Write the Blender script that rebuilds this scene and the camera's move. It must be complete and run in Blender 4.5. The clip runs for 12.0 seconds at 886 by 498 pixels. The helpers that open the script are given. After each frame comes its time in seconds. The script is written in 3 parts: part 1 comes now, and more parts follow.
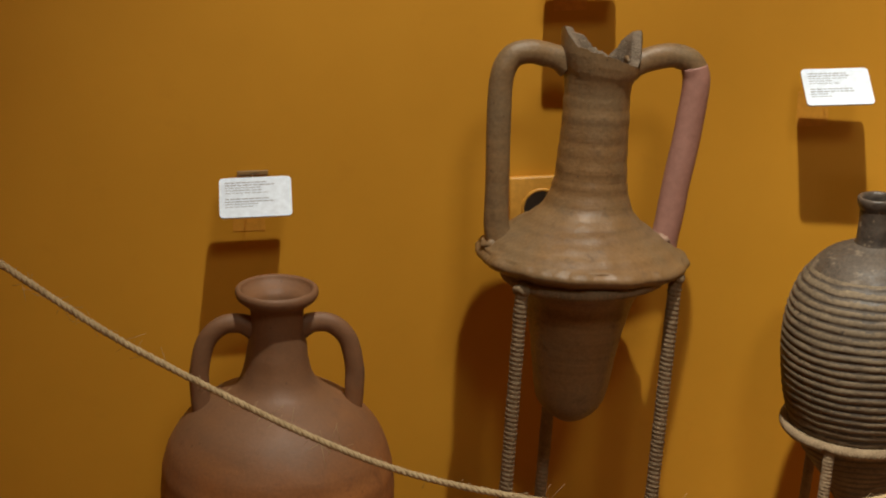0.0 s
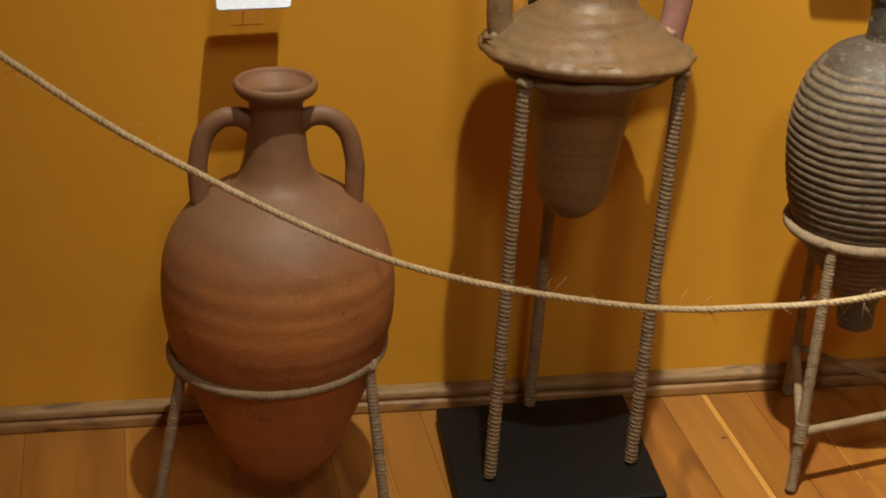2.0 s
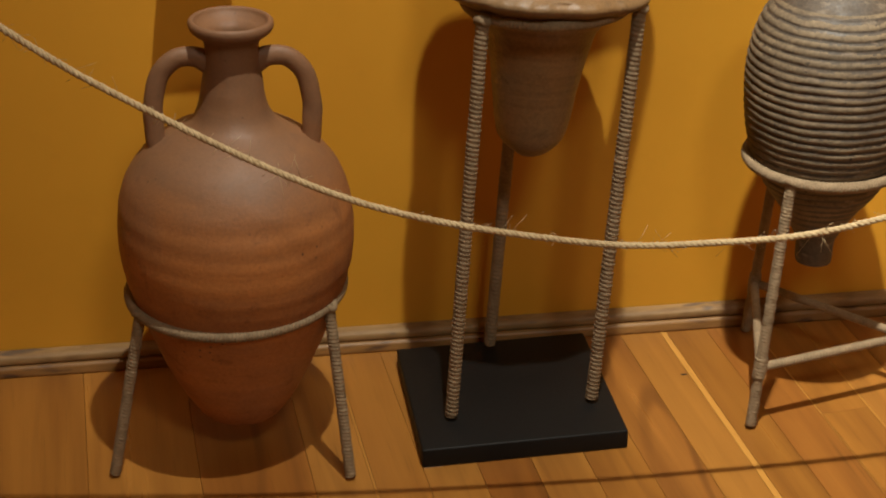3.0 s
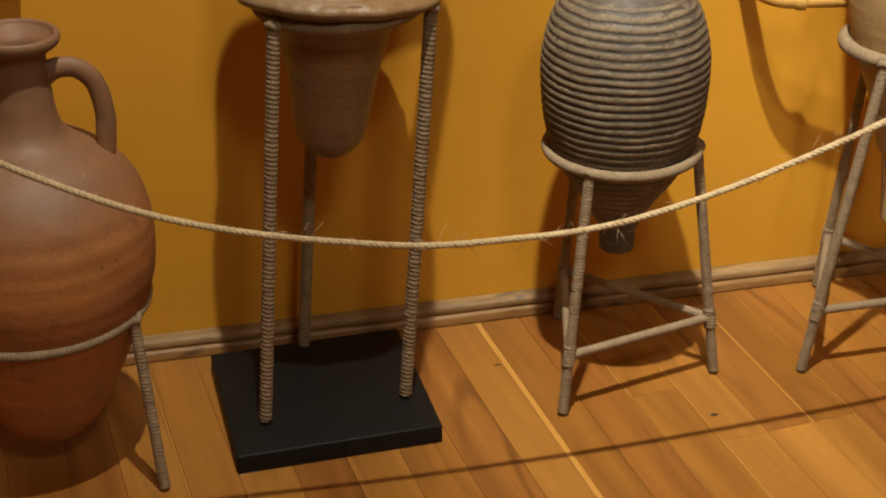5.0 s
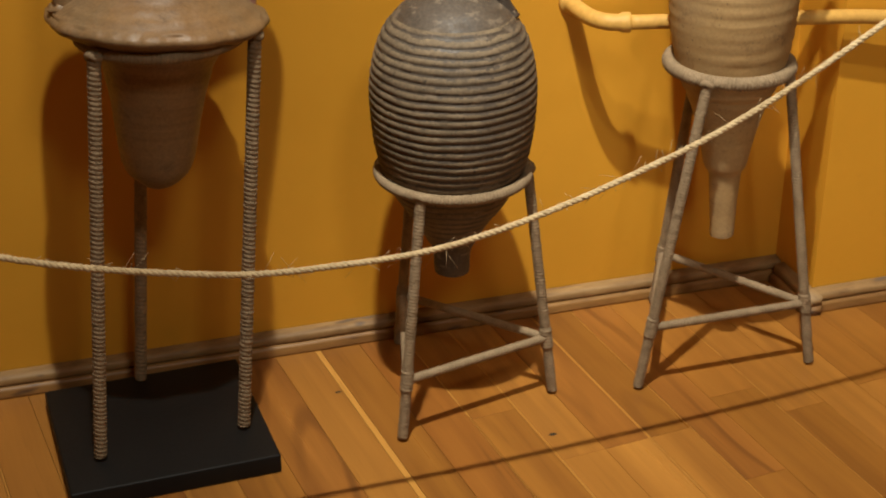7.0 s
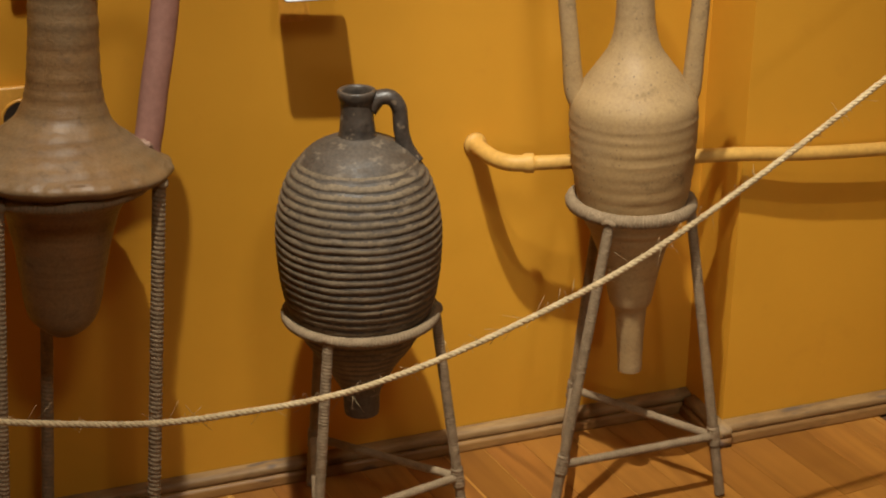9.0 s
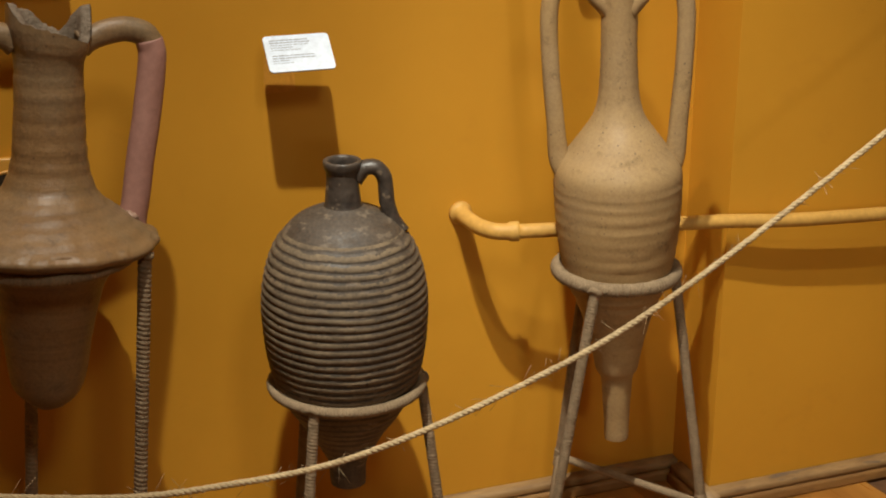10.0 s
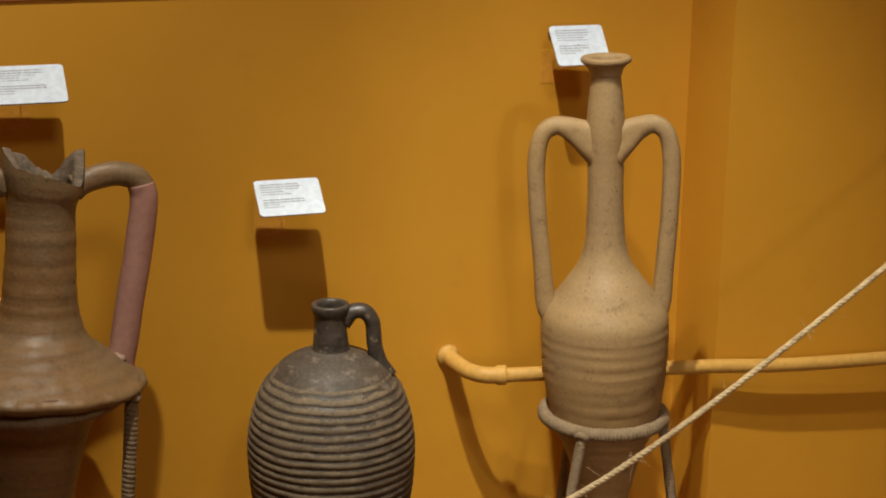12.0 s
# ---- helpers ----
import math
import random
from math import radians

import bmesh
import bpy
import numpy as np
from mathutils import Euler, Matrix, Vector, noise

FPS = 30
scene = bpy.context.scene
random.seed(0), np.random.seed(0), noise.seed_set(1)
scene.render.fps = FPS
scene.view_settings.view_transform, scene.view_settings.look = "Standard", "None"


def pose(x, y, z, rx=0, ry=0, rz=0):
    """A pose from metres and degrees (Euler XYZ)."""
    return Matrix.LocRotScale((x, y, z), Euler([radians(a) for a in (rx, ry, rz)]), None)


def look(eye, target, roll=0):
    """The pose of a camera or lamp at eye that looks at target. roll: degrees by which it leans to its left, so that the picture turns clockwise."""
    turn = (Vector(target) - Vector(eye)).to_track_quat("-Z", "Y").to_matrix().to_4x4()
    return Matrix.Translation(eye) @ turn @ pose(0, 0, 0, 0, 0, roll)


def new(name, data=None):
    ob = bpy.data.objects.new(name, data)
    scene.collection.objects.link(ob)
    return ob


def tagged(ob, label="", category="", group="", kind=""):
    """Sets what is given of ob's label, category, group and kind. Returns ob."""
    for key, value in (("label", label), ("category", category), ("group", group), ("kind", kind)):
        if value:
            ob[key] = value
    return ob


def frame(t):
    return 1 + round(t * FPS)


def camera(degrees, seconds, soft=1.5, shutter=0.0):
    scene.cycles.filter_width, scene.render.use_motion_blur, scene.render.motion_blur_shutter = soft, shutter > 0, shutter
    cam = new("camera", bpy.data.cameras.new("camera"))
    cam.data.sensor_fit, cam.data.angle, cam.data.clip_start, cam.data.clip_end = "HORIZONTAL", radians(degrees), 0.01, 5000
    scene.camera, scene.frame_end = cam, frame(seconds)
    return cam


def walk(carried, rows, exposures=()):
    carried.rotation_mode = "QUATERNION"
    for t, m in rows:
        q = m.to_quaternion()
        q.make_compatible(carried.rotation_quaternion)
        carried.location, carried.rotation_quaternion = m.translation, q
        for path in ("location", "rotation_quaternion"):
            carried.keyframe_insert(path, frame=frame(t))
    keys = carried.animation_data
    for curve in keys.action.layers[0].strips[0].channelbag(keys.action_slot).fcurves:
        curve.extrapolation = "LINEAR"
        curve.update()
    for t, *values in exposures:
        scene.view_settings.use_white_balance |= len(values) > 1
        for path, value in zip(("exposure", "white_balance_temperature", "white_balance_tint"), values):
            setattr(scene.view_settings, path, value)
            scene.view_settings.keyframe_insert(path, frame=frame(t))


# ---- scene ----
cam = camera(31.0, 12.0, soft=2.0)
PATH = [
    (0, (-0.012, -1.914, 1.16), (0.147, -0.026, 0.521), -1.1),
    (0.5, (-0.023, -1.911, 1.143), (0.146, -0.039, 0.461), -0.8),
    (1, (-0.021, -1.912, 1.127), (0.142, -0.057, 0.397), -0.8),
    (1.5, (-0.011, -1.904, 1.136), (0.135, -0.078, 0.335), -0.9),
    (2, (-0.012, -1.902, 1.126), (0.135, -0.098, 0.277), -0.9),
    (2.5, (-0.006, -1.906, 1.116), (0.138, -0.116, 0.235), -1.1),
    (2.7, (-0.016, -1.9, 1.115), (0.147, -0.119, 0.22), -1.0),
    (4.3, (0.03, -1.896, 1.139), (0.322, -0.156, 0.197), -1.2),
    (4.5, (0.041, -1.893, 1.144), (0.35, -0.159, 0.196), -1.2),
    (5, (0.038, -1.895, 1.142), (0.419, -0.171, 0.203), -0.6),
    (5.5, (0.061, -1.903, 1.145), (0.487, -0.19, 0.204), -0.6),
    (6, (0.064, -1.91, 1.128), (0.544, -0.203, 0.203), -0.2),
    (6.5, (0.069, -1.908, 1.128), (0.583, -0.208, 0.208), 0.1),
    (7, (0.081, -1.907, 1.139), (0.623, -0.21, 0.231), 0.2),
    (7.2, (0.082, -1.901, 1.152), (0.639, -0.209, 0.243), 0.3),
    (9, (0.105, -1.919, 1.161), (0.752, -0.188, 0.397), 0.3),
    (9.5, (0.105, -1.918, 1.166), (0.765, -0.177, 0.436), 0.2),
    (10, (0.104, -1.917, 1.17), (0.779, -0.166, 0.478), 0.2),
    (10.5, (0.107, -1.922, 1.172), (0.789, -0.159, 0.52), 0.2),
    (11, (0.103, -1.923, 1.175), (0.801, -0.15, 0.569), 0.5),
    (11.5, (0.103, -1.926, 1.181), (0.804, -0.141, 0.614), 0.6),
    (12, (0.105, -1.926, 1.184), (0.808, -0.13, 0.653), 0.7),
]
walk(cam, [(t, look(eye, target, roll)) for t, eye, target, roll in PATH],
     exposures=((0.0, 0.0), (1.0, 0.16), (2.5, 0.38), (4.5, 0.32), (6.0, 0.22), (7.5, 0.11), (9.5, -0.07), (12.0, -0.29)))

# ---- world, lamps, exposure ----
world = bpy.data.worlds.new("world")
world.use_nodes = True
scene.world = world
world.node_tree.nodes["Background"].inputs[0].default_value = (1.0, 0.86, 0.68, 1)
world.node_tree.nodes["Background"].inputs[1].default_value = 0.05


def lamp(name, kind, place, target, energy, colour, **more):
    data = bpy.data.lights.new(name, kind)
    data.energy, data.color = energy, colour
    for key, value in more.items():
        if key == "spread":
            data.spot_size = value
        elif key == "blend":
            data.spot_blend = value
        elif key == "soft":
            data.shadow_soft_size = value
        elif key == "size":
            data.size = value
    ob = new(name, data)
    ob.matrix_world = look(place, target)
    return ob


lamp("ceiling_spot", "SPOT", (0.325, -0.895, 2.62), (0.20, -0.10, 0.48), 146, (1.0, 0.955, 0.82), spread=radians(43), blend=1.0, soft=0.02)
lamp("ceiling_spot", "SPOT", (0.350, -0.912, 2.62), (1.12, -0.30, 0.0), 275, (1.0, 0.955, 0.82), spread=radians(37), blend=1.0, soft=0.02)
lamp("ceiling_spot", "SPOT", (0.28, -1.15, 2.62), (1.26, 0.0, 0.50), 78, (1.0, 0.955, 0.82), spread=radians(25), blend=0.8, soft=0.03)
lamp("low_spot", "SPOT", (0.48, -3.1, 1.05), (1.19, 0, 0.55), 38, (1.0, 0.94, 0.80), spread=radians(23), blend=0.9, soft=0.09)
# added fill that lifts the shadows, not a known lamp of the room
lamp("room_lamp", "AREA", (0.6, -2.9, 3.1), (0.6, -2.0, 0), 24, (1.0, 0.94, 0.80), size=0.5)

# ---- materials ----


def material(name):
    m = bpy.data.materials.new(name)
    m.use_nodes = True
    t = m.node_tree
    return m, t, t.nodes["Principled BSDF"]


def node(t, kind, **values):
    n = t.nodes.new(kind)
    for key, value in values.items():
        n.inputs[key.replace("_", " ")].default_value = value
    return n


def coords(t, scale=(1, 1, 1), kind="Object"):
    c = t.nodes.new("ShaderNodeTexCoord")
    m = t.nodes.new("ShaderNodeMapping")
    m.inputs["Scale"].default_value = scale
    t.links.new(c.outputs[kind], m.inputs["Vector"])
    return m.outputs["Vector"]


def noise_node(t, vec, scale, detail=6.0, rough=0.6):
    n = node(t, "ShaderNodeTexNoise", Scale=scale, Detail=detail, Roughness=rough)
    t.links.new(vec, n.inputs["Vector"])
    return n.outputs["Fac"]


def ramp(t, fac, *stops):
    r = t.nodes.new("ShaderNodeValToRGB")
    e = r.color_ramp.elements
    while len(e) < len(stops):
        e.new(0.5)
    for el, (p, c) in zip(e, stops):
        el.position, el.color = p, (*c, 1) if len(c) == 3 else c
    t.links.new(fac, r.inputs["Fac"])
    return r.outputs["Color"]


def mix(t, fac, a, b, mode="MIX"):
    n = t.nodes.new("ShaderNodeMix")
    n.data_type, n.blend_type = "RGBA", mode
    for sock, v in ((n.inputs[0], fac), (n.inputs[6], a), (n.inputs[7], b)):
        if isinstance(v, bpy.types.NodeSocket):
            t.links.new(v, sock)
        else:
            sock.default_value = v if isinstance(v, float) else (*v, 1)
    return n.outputs[2]


def bump(t, shader, height, strength, distance):
    b = node(t, "ShaderNodeBump", Strength=strength, Distance=distance)
    t.links.new(height, b.inputs["Height"])
    t.links.new(b.outputs["Normal"], shader.inputs["Normal"])


def surface(name, light, dark, scale=8.0, stretch=(1, 1, 1), roughness=0.6, fine=120.0, relief=0.3, depth=0.001, speck=None, spots=0.0, kind="Object"):
    """Two tones by broad noise, fine grain on top, optional dark specks, bump by the grain."""
    m, t, s = material(name)
    vec = coords(t, stretch, kind)
    broad = noise_node(t, vec, scale)
    grain = noise_node(t, vec, fine, 4.0)
    col = ramp(t, broad, (0.32, dark), (0.68, light))
    col = mix(t, 0.35, col, ramp(t, grain, (0.3, tuple(v * 0.62 for v in dark)), (0.7, tuple(min(1, v * 1.12) for v in light))))
    if speck:
        pit = noise_node(t, vec, fine * 0.55, 2.0)
        col = mix(t, ramp(t, pit, (0.66 - spots, (0, 0, 0)), (0.74 - spots, (1, 1, 1))), col, speck)
    t.links.new(col, s.inputs["Base Color"])
    s.inputs["Roughness"].default_value = roughness
    bump(t, s, grain, relief, depth)
    return m


def banded(name, light, dark, bands, roughness, smudge, smudge_amount=0.5, relief=0.35, kind="Object"):
    """Wheel-thrown clay: faint bands along the height, clouds of another tone and fine grit."""
    m, t, s = material(name)
    ring = noise_node(t, coords(t, (1.5, 1.5, bands), kind), 1.0, 3.0)
    cloud = noise_node(t, coords(t, (1, 1, 1), kind), 4.5, 8.0, 0.62)
    grit = noise_node(t, coords(t, (1, 1, 1), kind), 240.0, 4.0)
    scar = noise_node(t, coords(t, (1, 1, 1), kind), 38.0, 6.0, 0.7)
    col = ramp(t, ring, (0.3, dark), (0.7, light))
    col = mix(t, ramp(t, cloud, (0.40, (0, 0, 0)), (0.60, (smudge_amount,) * 3)), col, smudge)
    col = mix(t, 0.16, col, ramp(t, grit, (0.35, tuple(v * 0.5 for v in dark)), (0.65, tuple(min(1, v * 1.25) for v in light))))
    col = mix(t, ramp(t, scar, (0.57, (0, 0, 0)), (0.72, (0.6, 0.6, 0.6))), col, tuple(v * 0.45 for v in dark))
    t.links.new(col, s.inputs["Base Color"])
    rough = ramp(t, scar, (0.3, (roughness * 0.8,) * 3), (0.7, (min(1, roughness * 1.15),) * 3))
    t.links.new(rough, s.inputs["Roughness"])
    bump(t, s, mix(t, 0.55, mix(t, 0.5, grit, ring), scar), relief * 1.1, 0.0018)
    return m


def dulled(m, tone, low, high, ragged, amount):
    """A dull bloom on the clay between two heights of the pot, with a ragged, cloudy edge."""
    t = m.node_tree
    s = t.nodes["Principled BSDF"]
    old = s.inputs["Base Color"].links[0].from_socket
    tc = t.nodes.new("ShaderNodeTexCoord")
    sep = t.nodes.new("ShaderNodeSeparateXYZ")
    t.links.new(tc.outputs["Object"], sep.inputs[0])
    cloud = noise_node(t, coords(t, (1, 1, 2.5)), 5.0, 6.0, 0.6)
    lift = t.nodes.new("ShaderNodeMath")
    lift.operation = "MULTIPLY_ADD"
    lift.inputs[1].default_value = ragged
    t.links.new(cloud, lift.inputs[0])
    t.links.new(sep.outputs["Z"], lift.inputs[2])
    rng = t.nodes.new("ShaderNodeMapRange")
    rng.inputs["From Min"].default_value, rng.inputs["From Max"].default_value = low + ragged / 2, high + ragged / 2
    rng.inputs["To Max"].default_value = amount
    t.links.new(lift.outputs[0], rng.inputs["Value"])
    t.links.new(mix(t, rng.outputs["Result"], old, tone), s.inputs["Base Color"])
    return m


def pitted(m, scale, tone, low, high):
    """Pinholes and small dark grit over a clay."""
    t = m.node_tree
    s = t.nodes["Principled BSDF"]
    old = s.inputs["Base Color"].links[0].from_socket
    v = node(t, "ShaderNodeTexVoronoi", Scale=scale)
    t.links.new(coords(t, (1, 1, 0.8)), v.inputs["Vector"])
    hole = ramp(t, v.outputs["Distance"], (0.10, (1, 1, 1)), (0.17, (0, 0, 0)))
    some = ramp(t, noise_node(t, coords(t), 11.0, 3.0), (low, (0, 0, 0)), (high, (0.8, 0.8, 0.8)))
    t.links.new(mix(t, mix(t, 1.0, hole, some, "MULTIPLY"), old, tone), s.inputs["Base Color"])
    return m


def wood(name, light, dark, axis, roughness, figure=0.5, vein=(0.12, 0.04, 0.010)):
    """Boards with soft streaks along one axis, arched growth figure in darker veins, each board of its own tone."""
    m, t, s = material(name)
    info = t.nodes.new("ShaderNodeObjectInfo")
    tc = t.nodes.new("ShaderNodeTexCoord")
    add = t.nodes.new("ShaderNodeVectorMath")
    add.operation = "ADD"
    shift = t.nodes.new("ShaderNodeVectorMath")
    shift.operation = "SCALE"
    shift.inputs[0].default_value = (7, 13, 5)
    t.links.new(info.outputs["Random"], shift.inputs["Scale"])
    t.links.new(tc.outputs["Object"], add.inputs[0])
    t.links.new(shift.outputs[0], add.inputs[1])

    def along(fast, slow):
        mp = t.nodes.new("ShaderNodeMapping")
        mp.inputs["Scale"].default_value = tuple(slow if i == axis else fast for i in range(3))
        t.links.new(add.outputs[0], mp.inputs["Vector"])
        return mp.outputs[0]

    def maths(kind, a, b=0.0):
        n = t.nodes.new("ShaderNodeMath")
        n.operation = kind
        t.links.new(a, n.inputs[0])
        n.inputs[1].default_value = b
        return n.outputs[0]
    streak = noise_node(t, along(20, 1.1), 1.6, 5.0, 0.55)
    pore = noise_node(t, along(260, 8), 1.0, 3.0)
    hill = noise_node(t, along(11, 1.5), 1.0, 1.5, 0.4)
    rings = maths("SINE", maths("MULTIPLY", hill, 44.0))
    where = noise_node(t, along(9, 1.6), 0.8, 2.0)
    col = ramp(t, streak, (0.28, dark), (0.72, light))
    tone = ramp(t, info.outputs["Random"], (0.0, (0.74, 0.69, 0.62)), (0.35, (0.98, 0.93, 0.84)), (0.7, (1.04, 1.04, 1.0)), (1.0, (1.16, 1.17, 1.12)))
    col = mix(t, 1.0, col, tone, "MULTIPLY")
    amount = mix(t, 1.0, ramp(t, rings, (0.25, (0, 0, 0)), (0.95, (figure,) * 3)), ramp(t, where, (0.42, (0.12, 0.12, 0.12)), (0.62, (1, 1, 1))), "MULTIPLY")
    col = mix(t, amount, col, vein)
    col = mix(t, ramp(t, pore, (0.60, (0, 0, 0)), (0.75, (0.35, 0.35, 0.35))), col, tuple(v * 0.45 for v in dark))
    t.links.new(col, s.inputs["Base Color"])
    t.links.new(ramp(t, streak, (0.3, (roughness * 1.2,) * 3), (0.7, (roughness * 0.85,) * 3)), s.inputs["Roughness"])
    bump(t, s, pore, 0.15, 0.0006)
    return m


def wall_paint():
    """Ochre wall paint: roller grain, clouding and a few scuffs."""
    m, t, s = material("ochre_wall_paint")
    vec = coords(t)
    cloud = noise_node(t, vec, 2.2, 5.0)
    patch = noise_node(t, vec, 14.0, 6.0, 0.7)
    roller = noise_node(t, vec, 420.0, 3.0)
    lump = noise_node(t, vec, 45.0, 4.0)
    col = ramp(t, cloud, (0.3, (0.57, 0.268, 0.018)), (0.7, (0.66, 0.318, 0.024)))
    col = mix(t, ramp(t, patch, (0.58, (0, 0, 0)), (0.8, (0.35, 0.35, 0.35))), col, (0.49, 0.215, 0.018))
    t.links.new(col, s.inputs["Base Color"])
    s.inputs["Roughness"].default_value = 0.55
    bump(t, s, mix(t, 0.4, roller, lump), 0.35, 0.0008)
    return m


PAINT = wall_paint()
CEILING = surface("ceiling_paint", (0.6, 0.57, 0.5), (0.52, 0.49, 0.43), 3.0, roughness=0.8)
BACKWALL = surface("far_wall_paint", (0.45, 0.27, 0.09), (0.38, 0.22, 0.07), 3.0, roughness=0.8)
FLOORWOOD = wood("oak_floor_board", (0.37, 0.165, 0.033), (0.235, 0.095, 0.018), 1, 0.32, 0.24)
REDWOOD = wood("figured_floor_board", (0.31, 0.125, 0.026), (0.19, 0.070, 0.014), 1, 0.32, 0.55, (0.085, 0.028, 0.008))
PALEWOOD = wood("pale_floor_board", (0.49, 0.245, 0.055), (0.38, 0.18, 0.036), 1, 0.36, 0.15)
GAP = surface("dark_floor_joint", (0.12, 0.055, 0.018), (0.09, 0.04, 0.013), 20.0, roughness=0.9)
SKIRTING = surface("worn_brown_skirting", (0.30, 0.155, 0.045), (0.16, 0.07, 0.02), 14.0, (0.25, 1, 1), 0.5, 90.0, 0.5, 0.0015, (0.08, 0.04, 0.02), 0.04)
SKIRTTOP = surface("worn_skirting_edge", (0.35, 0.215, 0.085), (0.16, 0.085, 0.032), 30.0, (0.3, 1, 1), 0.6, 90.0, 0.5, 0.0015, (0.12, 0.08, 0.05), 0.06)
TERRA = banded("red_brown_terracotta", (0.48, 0.185, 0.048), (0.27, 0.094, 0.026), 30.0, 0.60, (0.22, 0.100, 0.045), 0.75, 0.6)
dulled(TERRA, (0.155, 0.090, 0.052), 0.29, 0.40, 0.20, 0.72)
pitted(TERRA, 90.0, (0.05, 0.025, 0.015), 0.52, 0.66)
TANCLAY = banded("varnished_tan_clay", (0.30, 0.175, 0.074), (0.150, 0.080, 0.033), 70.0, 0.46, (0.180, 0.135, 0.080), 0.9, 1.3)
pitted(TANCLAY, 110.0, (0.06, 0.035, 0.02), 0.50, 0.66)
PLASTER = surface("pink_restored_clay", (0.37, 0.19, 0.15), (0.31, 0.15, 0.115), 12.0, roughness=0.62, relief=0.15)
BROKEN = surface("broken_clay_edge", (0.27, 0.21, 0.15), (0.12, 0.085, 0.055), 40.0, (1, 1, 3), 0.8, 200, 0.8, 0.003)
BUFF = banded("buff_clay", (0.39, 0.255, 0.108), (0.275, 0.168, 0.066), 34.0, 0.72, (0.30, 0.205, 0.108), 0.75)
pitted(BUFF, 120.0, (0.09, 0.06, 0.035), 0.44, 0.62)
TWINE = surface("jute_twine", (0.30, 0.215, 0.125), (0.17, 0.115, 0.062), 60.0, roughness=0.85, fine=500.0, relief=0.8, depth=0.0012)
ROPE = surface("sisal_rope", (0.60, 0.46, 0.26), (0.36, 0.25, 0.125), 90.0, roughness=0.8, fine=600.0, relief=0.7, depth=0.001)
BLACK = surface("black_painted_board", (0.0085, 0.0080, 0.0076), (0.0055, 0.0052, 0.0050), 9.0, roughness=0.55, relief=0.2, fine=150)
BLACK.node_tree.nodes["Principled BSDF"].inputs["Specular IOR Level"].default_value = 0.2
CARD = surface("white_card", (0.70, 0.79, 0.92), (0.67, 0.76, 0.89), 5.0, roughness=0.5, relief=0.02)
INK = surface("grey_print", (0.30, 0.31, 0.34), (0.24, 0.25, 0.28), 90.0, roughness=0.7)
PIPEPAINT = surface("cream_ochre_pipe_paint", (0.59, 0.335, 0.075), (0.51, 0.28, 0.055), 12.0, roughness=0.6, relief=0.25)
OUTLET = surface("ochre_plastic", (0.70, 0.36, 0.06), (0.62, 0.30, 0.045), 8.0, roughness=0.4, relief=0.05)
DARK = surface("dark_recess", (0.035, 0.022, 0.012), (0.022, 0.014, 0.008), 20.0, roughness=0.6)
TAPE = surface("painted_over_tape", (0.72, 0.34, 0.045), (0.66, 0.30, 0.038), 9.0, roughness=0.38, relief=0.1)


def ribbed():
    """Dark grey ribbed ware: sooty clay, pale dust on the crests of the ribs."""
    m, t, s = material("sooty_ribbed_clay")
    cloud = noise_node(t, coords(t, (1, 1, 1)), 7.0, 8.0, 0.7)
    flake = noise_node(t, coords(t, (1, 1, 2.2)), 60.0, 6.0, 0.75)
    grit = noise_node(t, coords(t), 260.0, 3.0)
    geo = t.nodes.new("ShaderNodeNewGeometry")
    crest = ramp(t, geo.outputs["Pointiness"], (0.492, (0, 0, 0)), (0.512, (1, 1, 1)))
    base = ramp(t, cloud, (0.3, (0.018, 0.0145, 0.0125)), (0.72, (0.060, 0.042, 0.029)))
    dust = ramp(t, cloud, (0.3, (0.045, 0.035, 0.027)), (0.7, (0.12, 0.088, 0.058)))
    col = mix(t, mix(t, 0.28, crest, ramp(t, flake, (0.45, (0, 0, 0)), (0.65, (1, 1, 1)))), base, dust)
    smear = noise_node(t, coords(t, (1, 1, 2.0)), 42.0, 5.0, 0.55)
    col = mix(t, ramp(t, smear, (0.58, (0, 0, 0)), (0.64, (0.7, 0.7, 0.7))), col, (0.17, 0.13, 0.09))
    col = mix(t, 0.14, col, ramp(t, grit, (0.35, (0.02, 0.015, 0.012)), (0.65, (0.24, 0.18, 0.12))))
    t.links.new(col, s.inputs["Base Color"])
    t.links.new(ramp(t, flake, (0.35, (0.50, 0.50, 0.50)), (0.7, (0.80, 0.80, 0.80))), s.inputs["Roughness"])
    bump(t, s, mix(t, 0.5, flake, grit), 0.45, 0.0014)
    return m


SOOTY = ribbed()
WORN = surface("worn_pale_clay", (0.215, 0.158, 0.094), (0.075, 0.054, 0.034), 22.0, roughness=0.78, fine=220, relief=0.5, depth=0.0014, speck=(0.04, 0.03, 0.024), spots=0.0)
SOOTNECK = surface("sooty_smooth_clay", (0.10, 0.078, 0.06), (0.020, 0.016, 0.014), 34.0, roughness=0.4, fine=150, relief=0.5, depth=0.0014, speck=(0.17, 0.13, 0.09), spots=0.035)

# ---- mesh helpers ----


def part(name, bm, mat, parent=None, label="", smooth=True, mats=()):
    data = bpy.data.meshes.new(name)
    bmesh.ops.recalc_face_normals(bm, faces=bm.faces)
    for f in bm.faces:
        f.smooth = smooth
    bm.to_mesh(data)
    bm.free()
    for m in (mat, *mats):
        data.materials.append(m)
    ob = new(name, data)
    ob.parent = parent
    if label:
        tagged(ob, label)
    return ob


def empty(name, m, label, category, group="", kind=""):
    ob = new(name)
    ob.empty_display_size = 0.05
    ob.matrix_world = m
    return tagged(ob, label, category, group, kind)


